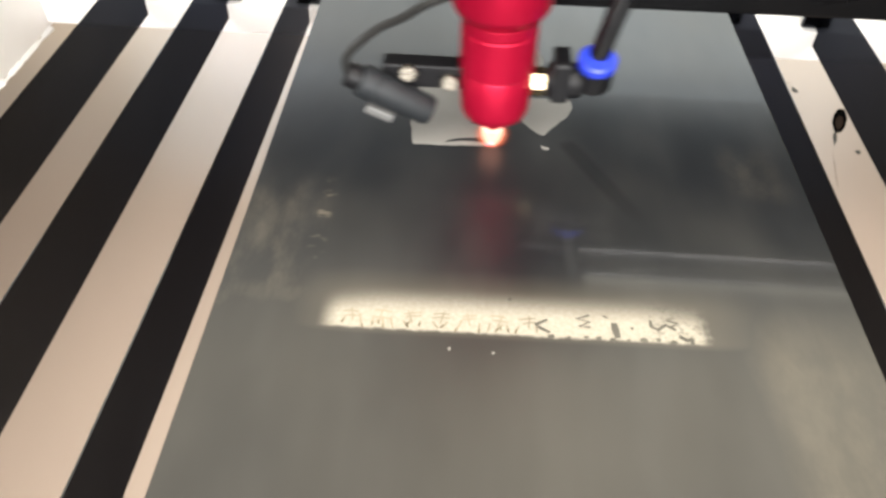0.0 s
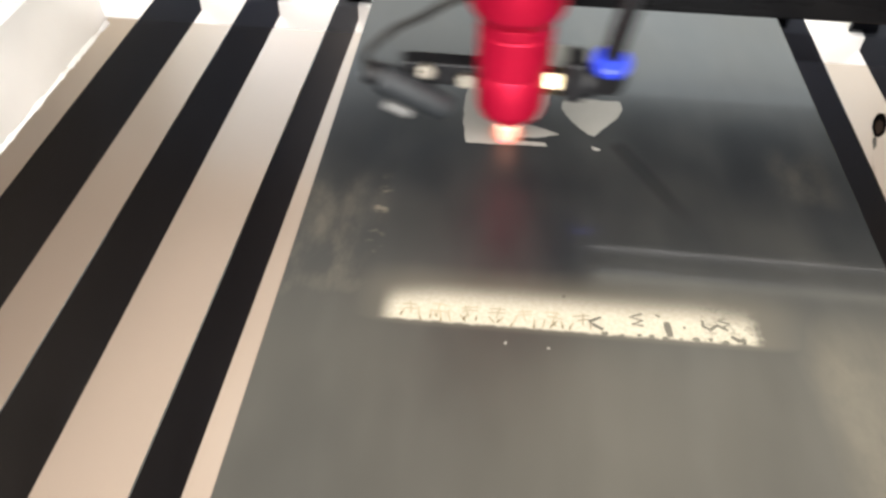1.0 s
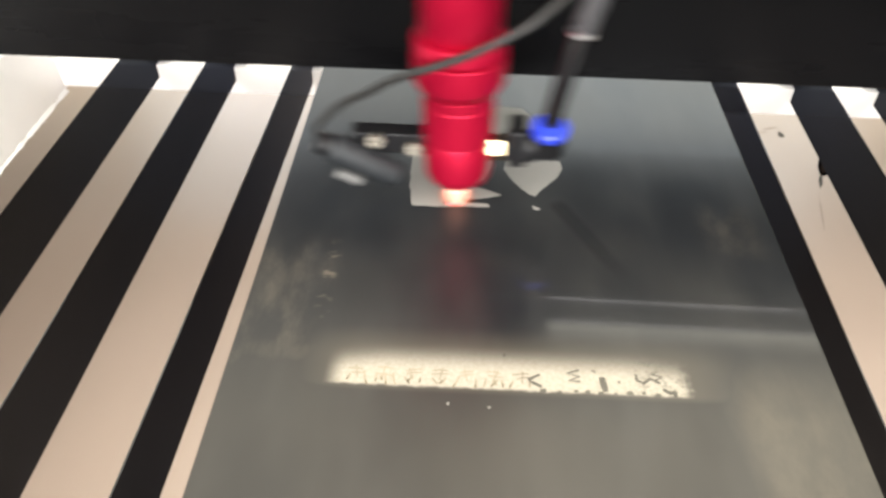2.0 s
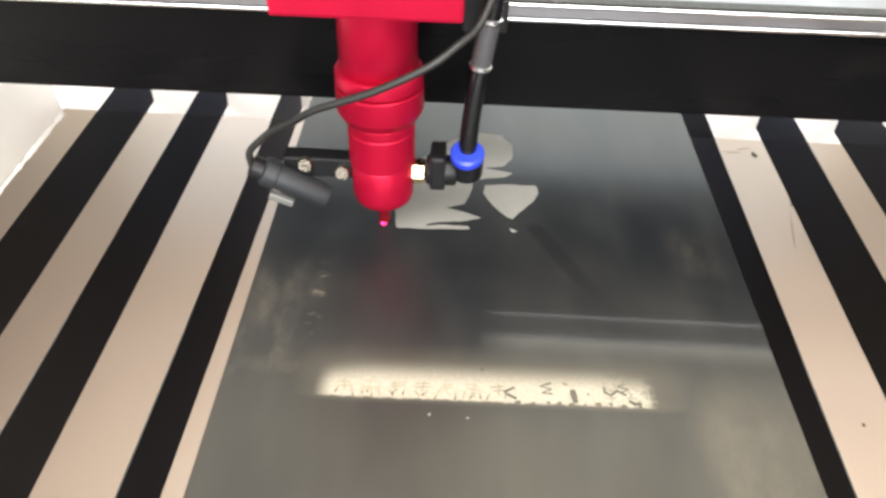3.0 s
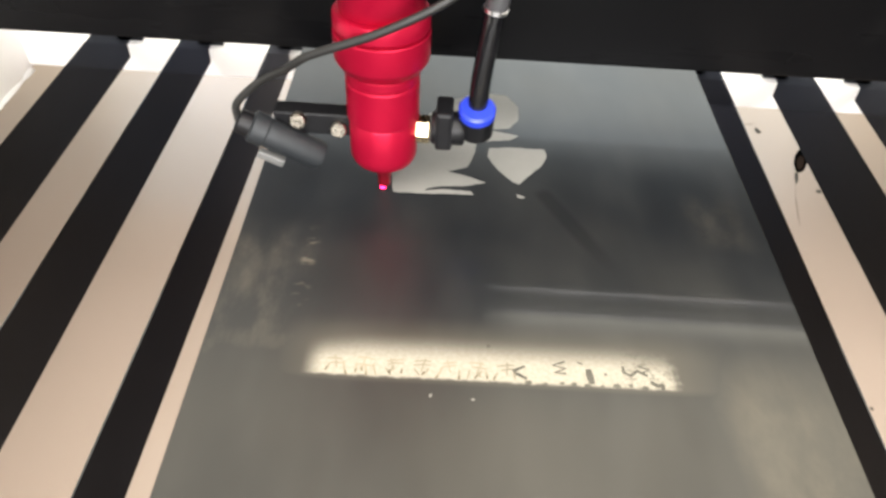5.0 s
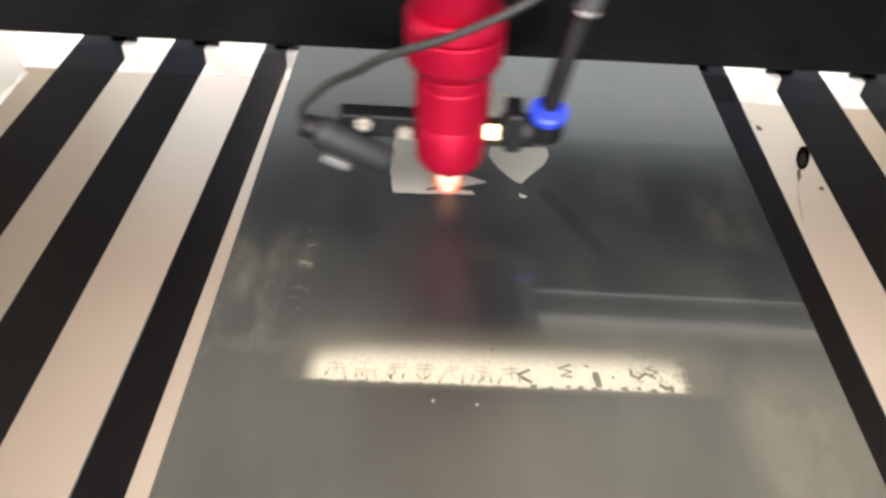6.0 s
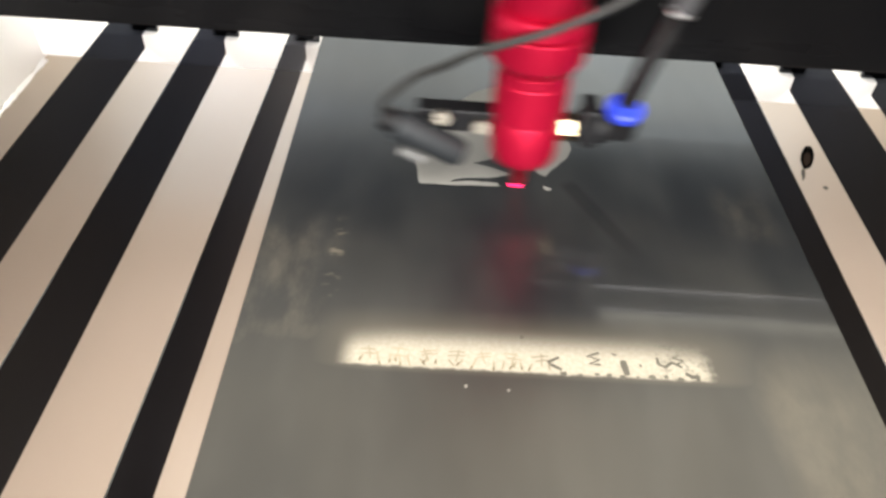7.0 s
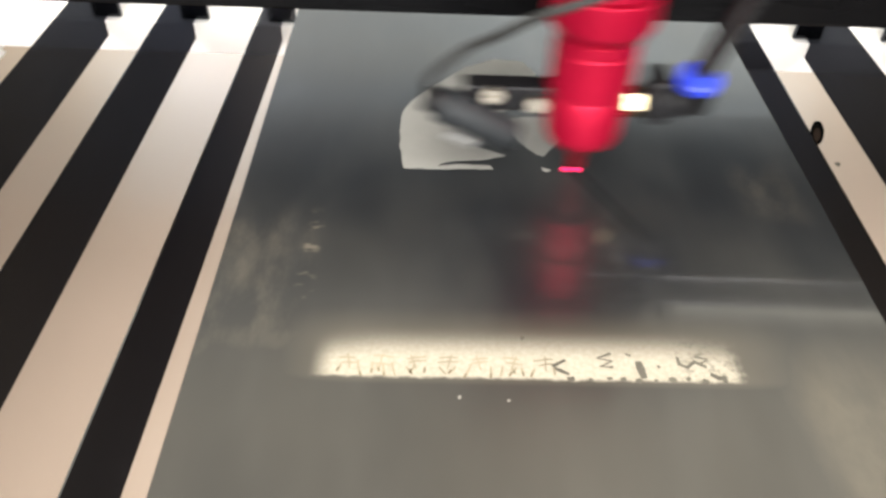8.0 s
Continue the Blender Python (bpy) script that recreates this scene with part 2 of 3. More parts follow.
# ---- mesh helpers ----
def mesh_of(name, bm, material, smooth=False):
    me = bpy.data.meshes.new(name)
    bmesh.ops.recalc_face_normals(bm, faces=bm.faces)
    bm.to_mesh(me)
    bm.free()
    me.materials.append(material)
    if smooth:
        for p in me.polygons:
            p.use_smooth = True
        me.set_sharp_from_angle(angle=radians(38))
    return me


def part(name, bm, material, parent, label="", smooth=False):
    ob = new(name, mesh_of(name, bm, material, smooth))
    ob.parent = parent
    if label:
        tagged(ob, label)
    return ob


def thing(name, label, category, group="", kind="", at=(0, 0, 0)):
    ob = new(name)
    ob.empty_display_size = 0.01
    ob.matrix_basis = pose(*at)
    return tagged(ob, label, category, group, kind)


def box(x0, x1, y0, y1, z0, z1, bevel=0.0, bm=None):
    own = bmesh.new()
    bmesh.ops.create_cube(own, size=1)
    bmesh.ops.transform(own, matrix=Matrix.Translation(((x0 + x1) / 2, (y0 + y1) / 2, (z0 + z1) / 2)) @ Matrix.Diagonal((x1 - x0, y1 - y0, z1 - z0, 1)), verts=own.verts)
    if bevel:
        bmesh.ops.bevel(own, geom=list(own.edges), offset=bevel, segments=2, profile=0.6, affect="EDGES")
    return own


def turned(profile, n=48):
    """A body of revolution round z from (radius, height) pairs, closed at both ends."""
    bm = bmesh.new()
    rings = [[bm.verts.new((r * math.cos(2 * math.pi * i / n), r * math.sin(2 * math.pi * i / n), z)) for i in range(n)] for r, z in profile]
    for a, b in zip(rings, rings[1:]):
        for i in range(n):
            bm.faces.new((a[i], a[(i + 1) % n], b[(i + 1) % n], b[i]))
    bm.faces.new(rings[0])
    bm.faces.new(rings[-1])
    return bm


def placed(bm, m):
    bmesh.ops.transform(bm, matrix=m, verts=bm.verts)
    return bm


def along(a, b):
    """The pose whose z axis runs from a to b."""
    d = Vector(b) - Vector(a)
    return Matrix.Translation(a) @ d.to_track_quat("Z", "Y").to_matrix().to_4x4()


def tube(points, radius, n=14, steps=8):
    """A round cable through the points, smoothed as a Catmull-Rom curve."""
    pts = [Vector(p) for p in points]
    pts = [2 * pts[0] - pts[1], *pts, 2 * pts[-1] - pts[-2]]
    line = []
    for i in range(1, len(pts) - 2):
        p0, p1, p2, p3 = pts[i - 1:i + 3]
        for k in range(steps):
            u = k / steps
            line.append(0.5 * (2 * p1 + (p2 - p0) * u + (2 * p0 - 5 * p1 + 4 * p2 - p3) * u * u + (3 * p1 - p0 - 3 * p2 + p3) * u ** 3))
    line.append(pts[-2])
    bm, rings = bmesh.new(), []
    side = Vector((0.3, 1, 0.2))
    for i, p in enumerate(line):
        d = (line[min(i + 1, len(line) - 1)] - line[max(i - 1, 0)]).normalized()
        side = (side - d * side.dot(d)).normalized()
        up = d.cross(side)
        rings.append([bm.verts.new(p + radius * (side * math.cos(2 * math.pi * k / n) + up * math.sin(2 * math.pi * k / n))) for k in range(n)])
    for a, b in zip(rings, rings[1:]):
        for k in range(n):
            bm.faces.new((a[k], a[(k + 1) % n], b[(k + 1) % n], b[k]))
    bm.faces.new(rings[0])
    bm.faces.new(rings[-1])
    return bm


def flake(outline, z0, z1, ragged=0.0, seed=0, bm=None):
    """A thin film with the given outline, its edge broken up a little."""
    rnd = random.Random(seed)
    bm = bm or bmesh.new()
    pts = []
    for (ax, ay), (bx, by) in zip(outline, [*outline[1:], outline[0]]):
        cuts = max(1, int(math.hypot(bx - ax, by - ay) / 0.002)) if ragged else 1
        for k in range(cuts):
            j = ragged if k else ragged * 0.3
            pts.append((ax + (bx - ax) * k / cuts + rnd.uniform(-j, j), ay + (by - ay) * k / cuts + rnd.uniform(-j, j)))
    lo = [bm.verts.new((x, y, z0)) for x, y in pts]
    hi = [bm.verts.new((x, y, z1)) for x, y in pts]
    for i in range(len(pts)):
        j = (i + 1) % len(pts)
        bm.faces.new((lo[i], lo[j], hi[j], hi[i]))
    for tri in geometry.tessellate_polygon([[Vector((x, y, 0)) for x, y in pts]]):
        bm.faces.new([hi[k] for k in tri])
    return bm


# ---- the workshop round the machine ----
RX, RY0, RY1, RZ0, RZ1 = 2.2, -2.4, 2.6, -0.95, 1.78
for name, dims, mat in (("floor", (-RX, RX, RY0, RY1, RZ0 - 0.1, RZ0), M_FLOOR), ("ceiling", (-RX, RX, RY0, RY1, RZ1, RZ1 + 0.1), M_CEILING),
                        ("wall_west", (-RX - 0.1, -RX, RY0, RY1, RZ0, RZ1), M_WALL), ("wall_east", (RX, RX + 0.1, RY0, RY1, RZ0, RZ1), M_WALL),
                        ("wall_south", (-RX, RX, RY0 - 0.1, RY0, RZ0, RZ1), M_WALL), ("wall_north", (-RX, RX, RY1, RY1 + 0.1, RZ0, RZ1), M_WALL)):
    ob = new(name, mesh_of(name, box(*dims), mat))
    tagged(ob, "plain workshop " + name.split("_")[0], name.split("_")[0], kind="structure")

# ---- the machine's tub: a deep beige well with a white shelf round it that carries the blades ----
FLOOR_Z, WALL_L, WALL_R, BACK_Y, FRONT_Y = -0.240, -0.274, 0.420, 0.2400, -0.340
OUT_L, OUT_R, OUT_F, OUT_B = -0.52, 0.55, -0.60, 0.62
SHELF_Z, LIP_Z = -0.0255, -0.0425
tub = thing("engraver_tub", "white sheet-metal tub of a laser engraver with deep beige tray", "machine tub", at=(0, 0, RZ0))


def tub_part(name, bm, mat, label=""):
    return part(name, placed(bm, pose(0, 0, -RZ0)), mat, tub, label)


tub_part("tray_floor", box(OUT_L, OUT_R, OUT_F, OUT_B, FLOOR_Z - 0.004, FLOOR_Z), M_TAN, "smooth beige painted tray floor deep under the blades")
# out of view; white so that they bounce light onto the tray floor
for x0, x1 in ((OUT_L - 0.003, OUT_L - 0.0002), (OUT_R + 0.0002, OUT_R + 0.003)):
    tub_part("well_wall", box(x0, x1, OUT_F, OUT_B, FLOOR_Z - 0.004, -0.0045), M_WHITE)
tub_part("side_flange", box(WALL_L - 0.0015, WALL_L, FRONT_Y, BACK_Y + 0.027, -0.045, 0.000, 0.0005), M_WHITE, "white flange with a ragged lower edge")
tub_part("side_flange", box(WALL_R, WALL_R + 0.0015, FRONT_Y, BACK_Y + 0.027, -0.045, 0.000, 0.0005), M_WHITE)
tub_part("side_deck", box(OUT_L - 0.004, WALL_L - 0.0017, OUT_F, OUT_B, -0.004, 0.000, 0.0008), M_WHITE)
tub_part("side_deck", box(WALL_R + 0.0017, OUT_R + 0.004, OUT_F, OUT_B, -0.004, 0.000, 0.0008), M_WHITE)
tub_part("rear_lip", box(WALL_L, WALL_R, BACK_Y, BACK_Y + 0.002, LIP_Z, SHELF_Z, 0.0005), M_WHITE, "white lip of the shelf under the blade ends")
tub_part("rear_shelf", box(WALL_L, WALL_R, BACK_Y + 0.0021, BACK_Y + 0.030, SHELF_Z - 0.002, SHELF_Z - 0.0001), M_WHITE)
tub_part("rear_wall", box(WALL_L, WALL_R, BACK_Y + 0.0302, BACK_Y + 0.032, SHELF_Z - 0.002, 0.0, 0.0005), M_WHITE)
tub_part("rear_deck", box(WALL_L, WALL_R, BACK_Y + 0.0322, OUT_B, -0.004, 0.0, 0.0008), M_WHITE)
tub_part("front_lip", box(WALL_L, WALL_R, FRONT_Y + 0.028, FRONT_Y + 0.030, LIP_Z, SHELF_Z, 0.0005), M_WHITE)
tub_part("front_shelf", box(WALL_L, WALL_R, FRONT_Y, FRONT_Y + 0.0279, SHELF_Z - 0.002, SHELF_Z - 0.0001), M_WHITE)
tub_part("cabinet_body", box(OUT_L - 0.003, OUT_R + 0.003, OUT_F - 0.003, OUT_B + 0.003, RZ0, FLOOR_Z - 0.0045, 0.004), M_CABINET)


def seam():
    """The uneven bead of paint and sealant along the flange's lower edge."""
    bm, rnd, rings = bmesh.new(), random.Random(4), []
    for i in range(150):
        y = FRONT_Y + 0.03 + (BACK_Y - FRONT_Y - 0.03) * i / 149
        r = 0.0012 + rnd.uniform(-0.0004, 0.0008)
        rings.append([bm.verts.new((WALL_L + a * r, y, -0.0465 + b * r)) for a, b in ((0.0, 0.0), (1.0, 0.0), (0.9, 0.45), (0.35, 1.0), (0.0, 1.3))])
    for a, b in zip(rings, rings[1:]):
        for k in range(4):
            bm.faces.new((a[k], a[k + 1], b[k + 1], b[k]))
    return bm


tub_part("sealant_bead", seam(), M_WHITE, "ragged white bead along the flange")


def ellipse(cx, cy, rx, ry, n=20, wob=0.12, seed=1, turn=0.0):
    rnd = random.Random(seed)
    out = []
    for i in range(n):
        a, k = 2 * math.pi * i / n, 1 + rnd.uniform(-wob, wob)
        u, v = rx * k * math.cos(a), ry * k * math.sin(a)
        out.append((cx + u * math.cos(turn) - v * math.sin(turn), cy + u * math.sin(turn) + v * math.cos(turn)))
    return out


# the hole's unlit inside is a flat black sheet laid on the floor
tub_part("hole_patch", flake(ellipse(0.3215, 0.4725, 0.0062, 0.0215, n=32, wob=0.03, turn=-0.38), FLOOR_Z, FLOOR_Z + 0.0004), M_HOLE, "flat dark patch drawn as an oval hole in the tray")
tub_part("hole_plug", flake(ellipse(0.3200, 0.4690, 0.0032, 0.0120, n=24, wob=0.10, turn=-0.38, seed=3), FLOOR_Z + 0.0004, FLOOR_Z + 0.0006), M_RUST, "rusty brown inside of the hole")
tub_part("burn_streak", flake(ellipse(0.3085, 0.4430, 0.0016, 0.0110, turn=-0.30, seed=5, wob=0.3), FLOOR_Z, FLOOR_Z + 0.0003), M_SOOT)
for k, (x, y, a, b, turn) in enumerate(((0.2915, 0.5210, 0.0022, 0.0050, 0.2), (0.2690, 0.5245, 0.0090, 0.0010, -0.1), (0.2830, 0.5325, 0.0070, 0.0008, 0.3), (0.3235, 0.4238, 0.0022, 0.0032, 0.0),
                                       (0.2950, 0.3950, 0.0007, 0.0220, -0.2), (0.2818, 0.1765, 0.0012, 0.0016, 0.0), (0.2896, 0.1303, 0.0015, 0.0020, 0.0))):
    tub_part("soot_mark", flake(ellipse(x, y, a, b, seed=20 + k, wob=0.35, n=12, turn=turn), FLOOR_Z, FLOOR_Z + 0.0003), M_STAIN if k in (1, 2, 4) else M_SOOT)


# ---- blades of the bed ----
BLADE_TOP, BLADE_H, BLADE_W = -0.0013, 0.0322, 0.0005


def blade(x):
    b = thing("bed_blade", "sooty black metal blade standing on edge in the tray", "support blade", "blades of the engraving bed", at=(x, 0, 0))
    bm = bmesh.new()
    # outline in y and z: notched at both ends where it sits on the ledges
    t, lo, mid = BLADE_TOP, BLADE_TOP - BLADE_H, SHELF_Z + 0.0002
    outline = [(FRONT_Y + 0.004, t), (BACK_Y + 0.029, t), (BACK_Y + 0.029, mid), (BACK_Y - 0.0008, mid), (BACK_Y - 0.0008, lo), (FRONT_Y + 0.031, lo), (FRONT_Y + 0.031, mid), (FRONT_Y + 0.004, mid)]
    faces = [[bm.verts.new((s * BLADE_W / 2, y, z)) for y, z in outline] for s in (-1, 1)]
    for f in faces:
        bm.faces.new(f)
    for i in range(len(outline)):
        j = (i + 1) % len(outline)
        bm.faces.new((faces[0][i], faces[0][j], faces[1][j], faces[1][i]))
    part("blade_body", bm, M_BLADE, b)
    part("end_tab", box(-0.0075, 0.0075, BACK_Y + 0.004, BACK_Y + 0.0065, SHELF_Z + 0.0002, -0.003, 0.0004), M_BLADE, b, "bent tab holding the blade end")
    return b


first = blade(-0.2122)
for x in (-0.1657, -0.1196, -0.073, -0.027, 0.019, 0.065, 0.1113, 0.1590, 0.2060, 0.2530, 0.300, 0.347, 0.394):
    copy_thing(first, pose(x, 0, 0))

# ---- the plate being engraved ----
plate = thing("steel_plate", "oily dark grey metal plate with a chalky engraved band, on blades", "metal plate")
plate.matrix_basis = pose(0.0008, 0, 0, 0, 0, 0.9)
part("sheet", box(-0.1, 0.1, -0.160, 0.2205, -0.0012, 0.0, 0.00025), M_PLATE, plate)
RESIDUE_A = [(-0.045, 0.093), (-0.047, 0.106), (-0.0475, 0.122), (-0.047, 0.132), (-0.044, 0.140), (-0.036, 0.152), (-0.022, 0.170), (-0.009, 0.178), (0.003, 0.176),
             (0.008, 0.166), (0.0075, 0.154), (0.003, 0.1465), (-0.008, 0.1445), (0.000, 0.1425), (0.007, 0.1405), (0.003, 0.1365), (-0.006, 0.135), (-0.011, 0.133),
             (-0.013, 0.122), (-0.0155, 0.1135), (-0.024, 0.1095), (-0.018, 0.1075), (-0.008, 0.1025), (-0.016, 0.0995), (-0.026, 0.0985), (-0.0315, 0.0965), (-0.033, 0.0945),
             (-0.026, 0.0962), (-0.014, 0.0957), (-0.013, 0.0937), (-0.030, 0.0928)]
RESIDUE_B = [(-0.006, 0.129), (0.004, 0.1305), (0.018, 0.130), (0.0185, 0.124), (0.016, 0.117), (0.010, 0.109), (0.006, 0.1025), (0.003, 0.104), (-0.003, 0.113), (-0.007, 0.122)]
for k, outline in enumerate((RESIDUE_A, RESIDUE_B, [(0.0045, 0.0955), (0.008, 0.0935), (0.0065, 0.0925), (0.0050, 0.0932)])):
    part("film_residue", flake([(x, BAND_Y + BAND_K * y) for x, y in outline], 0.0, 0.00015, 0.00025, 30 + k), M_RESIDUE, plate, "flat grey flake of dried film")


def stroke(points, width, z=0.00012):
    """A flat brush stroke along the points, laid on the plate."""
    bm, rows = bmesh.new(), []
    pts = [Vector((x, BAND_Y + BAND_K * y, z)) for x, y in points]
    for i, p in enumerate(pts):
        d = (pts[min(i + 1, len(pts) - 1)] - pts[max(i - 1, 0)]).normalized()
        side = Vector((-d.y, d.x, 0)) * width * (0.5 if 0 < i < len(pts) - 1 else 0.36)
        rows.append((bm.verts.new(p + side), bm.verts.new(p - side)))
    for a, b in zip(rows, rows[1:]):
        bm.faces.new((a[0], a[1], b[1], b[0]))
    return bm


def character(cx, cy, w, h, seed):
    """An unreadable character: level bars, an upright and a few leaning legs, some burnt at the foot."""
    rnd = random.Random(seed)
    tilt = rnd.uniform(-0.06, 0.06)
    whole = part("engraved_character", stroke([(cx + rnd.uniform(-0.2, 0.2) * w, cy + 0.52 * h), (cx + rnd.uniform(-0.15, 0.15) * w, cy - 0.15 * h)], 0.0006), M_STROKE, plate)
    for top in (rnd.uniform(0.28, 0.44), rnd.uniform(-0.02, 0.20)):
        a, b = rnd.uniform(0.22, 0.48), rnd.uniform(0.22, 0.48)
        part("level_stroke", stroke([(cx - a * w, cy + (top - tilt) * h), (cx, cy + (top + 0.03) * h), (cx + b * w, cy + (top + tilt) * h)], 0.0006, 0.00013), M_STROKE, whole)
    n = rnd.randint(2, 4)
    for k in range(n):
        x, lean = cx + (-0.42 + 0.84 * k / (n - 1) + rnd.uniform(-0.10, 0.10)) * w, rnd.uniform(-0.34, 0.28) * w
        foot = rnd.uniform(0.30, 0.52)
        part("leg_stroke", stroke([(x, cy + rnd.uniform(-0.05, 0.25) * h), (x + lean * 0.3, cy - 0.15 * h), (x + lean, cy - foot * h)], 0.0007, 0.00014), M_STROKE, whole)
        if rnd.random() < 0.7:
            part("burnt_foot", stroke([(x + lean * 0.6, cy - (foot - 0.2) * h), (x + lean, cy - foot * h)], 0.0009, 0.00015), M_SCORCH, whole)


for k in range(7):
    character(-0.0562 + 0.0090 * k, -0.0030, 0.0068, 0.0080, 50 + k)
# where the film has flaked off the strokes the dark metal shows
FLAKED = ([(0.0035, 0.0002), (-0.0002, -0.0022), (0.0012, -0.0035), (0.0040, -0.0052)], [(0.0165, 0.0030), (0.0125, 0.0012), (0.0165, 0.0000), (0.0130, -0.0020), (0.0165, -0.0022)],
          [(0.0205, 0.0030), (0.0220, 0.0022)], [(0.0237, 0.0002), (0.0240, -0.0025), (0.0245, -0.0062)], [(0.0290, -0.0012), (0.0293, -0.0022)],
          [(0.0350, 0.0022), (0.0350, -0.0005), (0.0370, -0.0018), (0.0395, 0.0004), (0.0425, -0.0016)], [(0.0400, 0.0024), (0.0432, 0.0014), (0.0412, -0.0002)],
          [(0.0430, -0.0040), (0.0450, -0.0056), (0.0472, -0.0052)])
for k, line in enumerate(FLAKED):
    part("flaked_stroke", stroke(line, (0.0012, 0.0011, 0.0009, 0.0024, 0.0012, 0.0012, 0.0010, 0.0016)[k], 0.00016), M_BARE, plate)
rnd = random.Random(8)
for k in range(10):
    x = 0.005 + 0.0046 * k + rnd.uniform(-0.0008, 0.0008)
    r = rnd.uniform(0.0004, 0.0010)
    part("flaked_chip", flake(ellipse(x, BAND_Y - BAND_K * 0.0066 + rnd.uniform(-0.0004, 0.0006), r * 1.3, r, n=10, wob=0.35, seed=200 + k), 0.0, 0.00013), M_BARE, plate)
for k, (x, y, r, mat) in enumerate(((-0.008, 0.0085, 0.0006, M_SOOT), (-0.026, -0.014, 0.0005, M_FLECK), (-0.013, -0.0148, 0.0004, M_FLECK))):
    part("fleck", flake(ellipse(x, BAND_Y + BAND_K * y, r, r * 1.2, n=9, wob=0.3, seed=k), 0.0, 0.0001), mat, plate)

# ---- gantry ----
BY, BZ = 0.1297, 0.0392
gantry = thing("gantry", "black gantry beam with a bright steel guide rail across the bed", "gantry beam", at=(0, BY, BZ))
GX0, GX1 = -0.394, 0.540
part("beam", box(GX0, GX1, 0.0, 0.026, 0.0, 0.0430, 0.0012), M_BEAM, gantry)
part("beam_foot", box(GX0, GX1, 0.0262, 0.061, 0.0, 0.0090, 0.0010), M_BEAM, gantry)
def rod(y, z, r):
    return placed(turned([(r, 0.0), (r, GX1 - GX0)], 20), pose(GX0, y, z, 0, 90, 0))


part("rail_bed", box(GX0, GX1, -0.0070, 0.012, 0.0432, 0.0449, 0.0004), M_WEB, gantry, "dull grey bed of the rail")
part("guide_rail", rod(-0.0077, 0.0442, 0.0012), M_STEEL, gantry, "bright steel rail on the beam's upper edge", True)
part("rail_web", box(GX0, GX1, -0.0075, 0.010, 0.0450, 0.0526, 0.0006), M_WEB, gantry, "dull grey web between the rail's two lips")
part("upper_rail", rod(-0.0152, 0.0533, 0.0010), M_STEEL, gantry, "thin bright upper lip of the rail", True)
part("rail_cap", box(GX0, GX1, -0.0150, 0.012, 0.0528, 0.0539, 0.0003), M_WEB, gantry)
part("drive_belt", box(GX0, GX1, -0.0160, -0.0100, 0.0541, 0.0553, 0.0003), M_RUBBER, gantry, "thin black belt on the rail")
for x in (GX0 - 0.008, GX1):
    part("end_bracket", box(x, x + 0.008, -0.01, 0.06, -BZ + 0.0005, 0.06, 0.001), M_BEAM, gantry)

# ---- laser head; its origin lies under the nozzle on the plate's top ----
HEAD_Y = 0.0922
head = thing("laser_head", "red anodised laser head with pointer, blue air fitting and cable", "laser head", at=(-0.055, HEAD_Y, 0))
part("nozzle", turned([(0.0019, 0.0028), (0.0024, 0.0026), (0.0025, 0.0062), (0.0034, 0.0092), (0.0068, 0.0152), (0.0072, 0.0185)], 40), M_RED_DEEP, head, "dark red tapered nozzle", True)
part("lower_tube", turned([(0.0100, 0.0158), (0.0116, 0.0164), (0.0125, 0.0185), (0.0127, 0.0200), (0.0127, 0.0340), (0.0123, 0.0346)], 56), M_RED, head, "", True)
part("middle_tube", turned([(0.0126, 0.0347), (0.0134, 0.0354), (0.0134, 0.0500), (0.0130, 0.0505), (0.0130, 0.0512), (0.0134, 0.0517), (0.0134, 0.0545), (0.0129, 0.0551)], 56), M_RED, head, "", True)
collar = part("collar", turned([(0.0131, 0.0552), (0.0148, 0.0562), (0.0166, 0.0592), (0.0169, 0.0600), (0.0169, 0.0690), (0.0165, 0.0695)], 56), M_RED, head, "knurled red clamping collar", True)
part("lock_ring", turned([(0.0158, 0.0696), (0.0162, 0.0704), (0.0167, 0.0709), (0.0167, 0.0755), (0.0162, 0.0764), (0.0150, 0.0767)], 56), M_RED, collar, "narrow red locking ring", True)
part("upper_tube", turned([(0.0142, 0.0768), (0.0146, 0.0774), (0.0146, 0.1040)], 56), M_RED, head, "", True)
part("mirror_plate", box(-0.033, 0.031, -0.0215, 0.020, 0.1040, 0.1140, 0.0012), M_RED, head, "red mirror mount plate")
part("mirror_housing", box(-0.031, 0.029, -0.0190, 0.020, 0.1142, 0.165, 0.0020), M_BLACK, head)
part("carriage_plate", box(-0.030, 0.030, 0.0166, 0.0194, 0.0900, 0.1035, 0.0008), M_BLACK, head)
part("carriage_arm", box(0.0302, 0.0470, 0.0125, 0.0165, 0.0850, 0.120, 0.0008), M_BLACK, head)
# pointer on its arm
part("pointer_arm", box(-0.041, -0.012, -0.002, 0.006, 0.0255, 0.0345, 0.0008), M_BLACK, head)
p0, p1 = (-0.0488, -0.006, 0.0306), (-0.0230, -0.004, 0.0166)
barrel = part("pointer_barrel", placed(turned([(0.0050, 0.0), (0.0062, 0.0008), (0.0062, 0.0060), (0.0057, 0.0066), (0.0057, 0.0270), (0.0050, 0.0290)], 32), along(p0, p1)), M_GREY, head, "grey pointer barrel", True)
d = (Vector(p1) - Vector(p0)).normalized()
part("barrel_cap", placed(turned([(0.0036, 0.0), (0.0046, 0.0006), (0.0046, 0.0052)], 24), along(Vector(p0) - d * 0.005, p1)), M_BLACK, barrel, "", True)
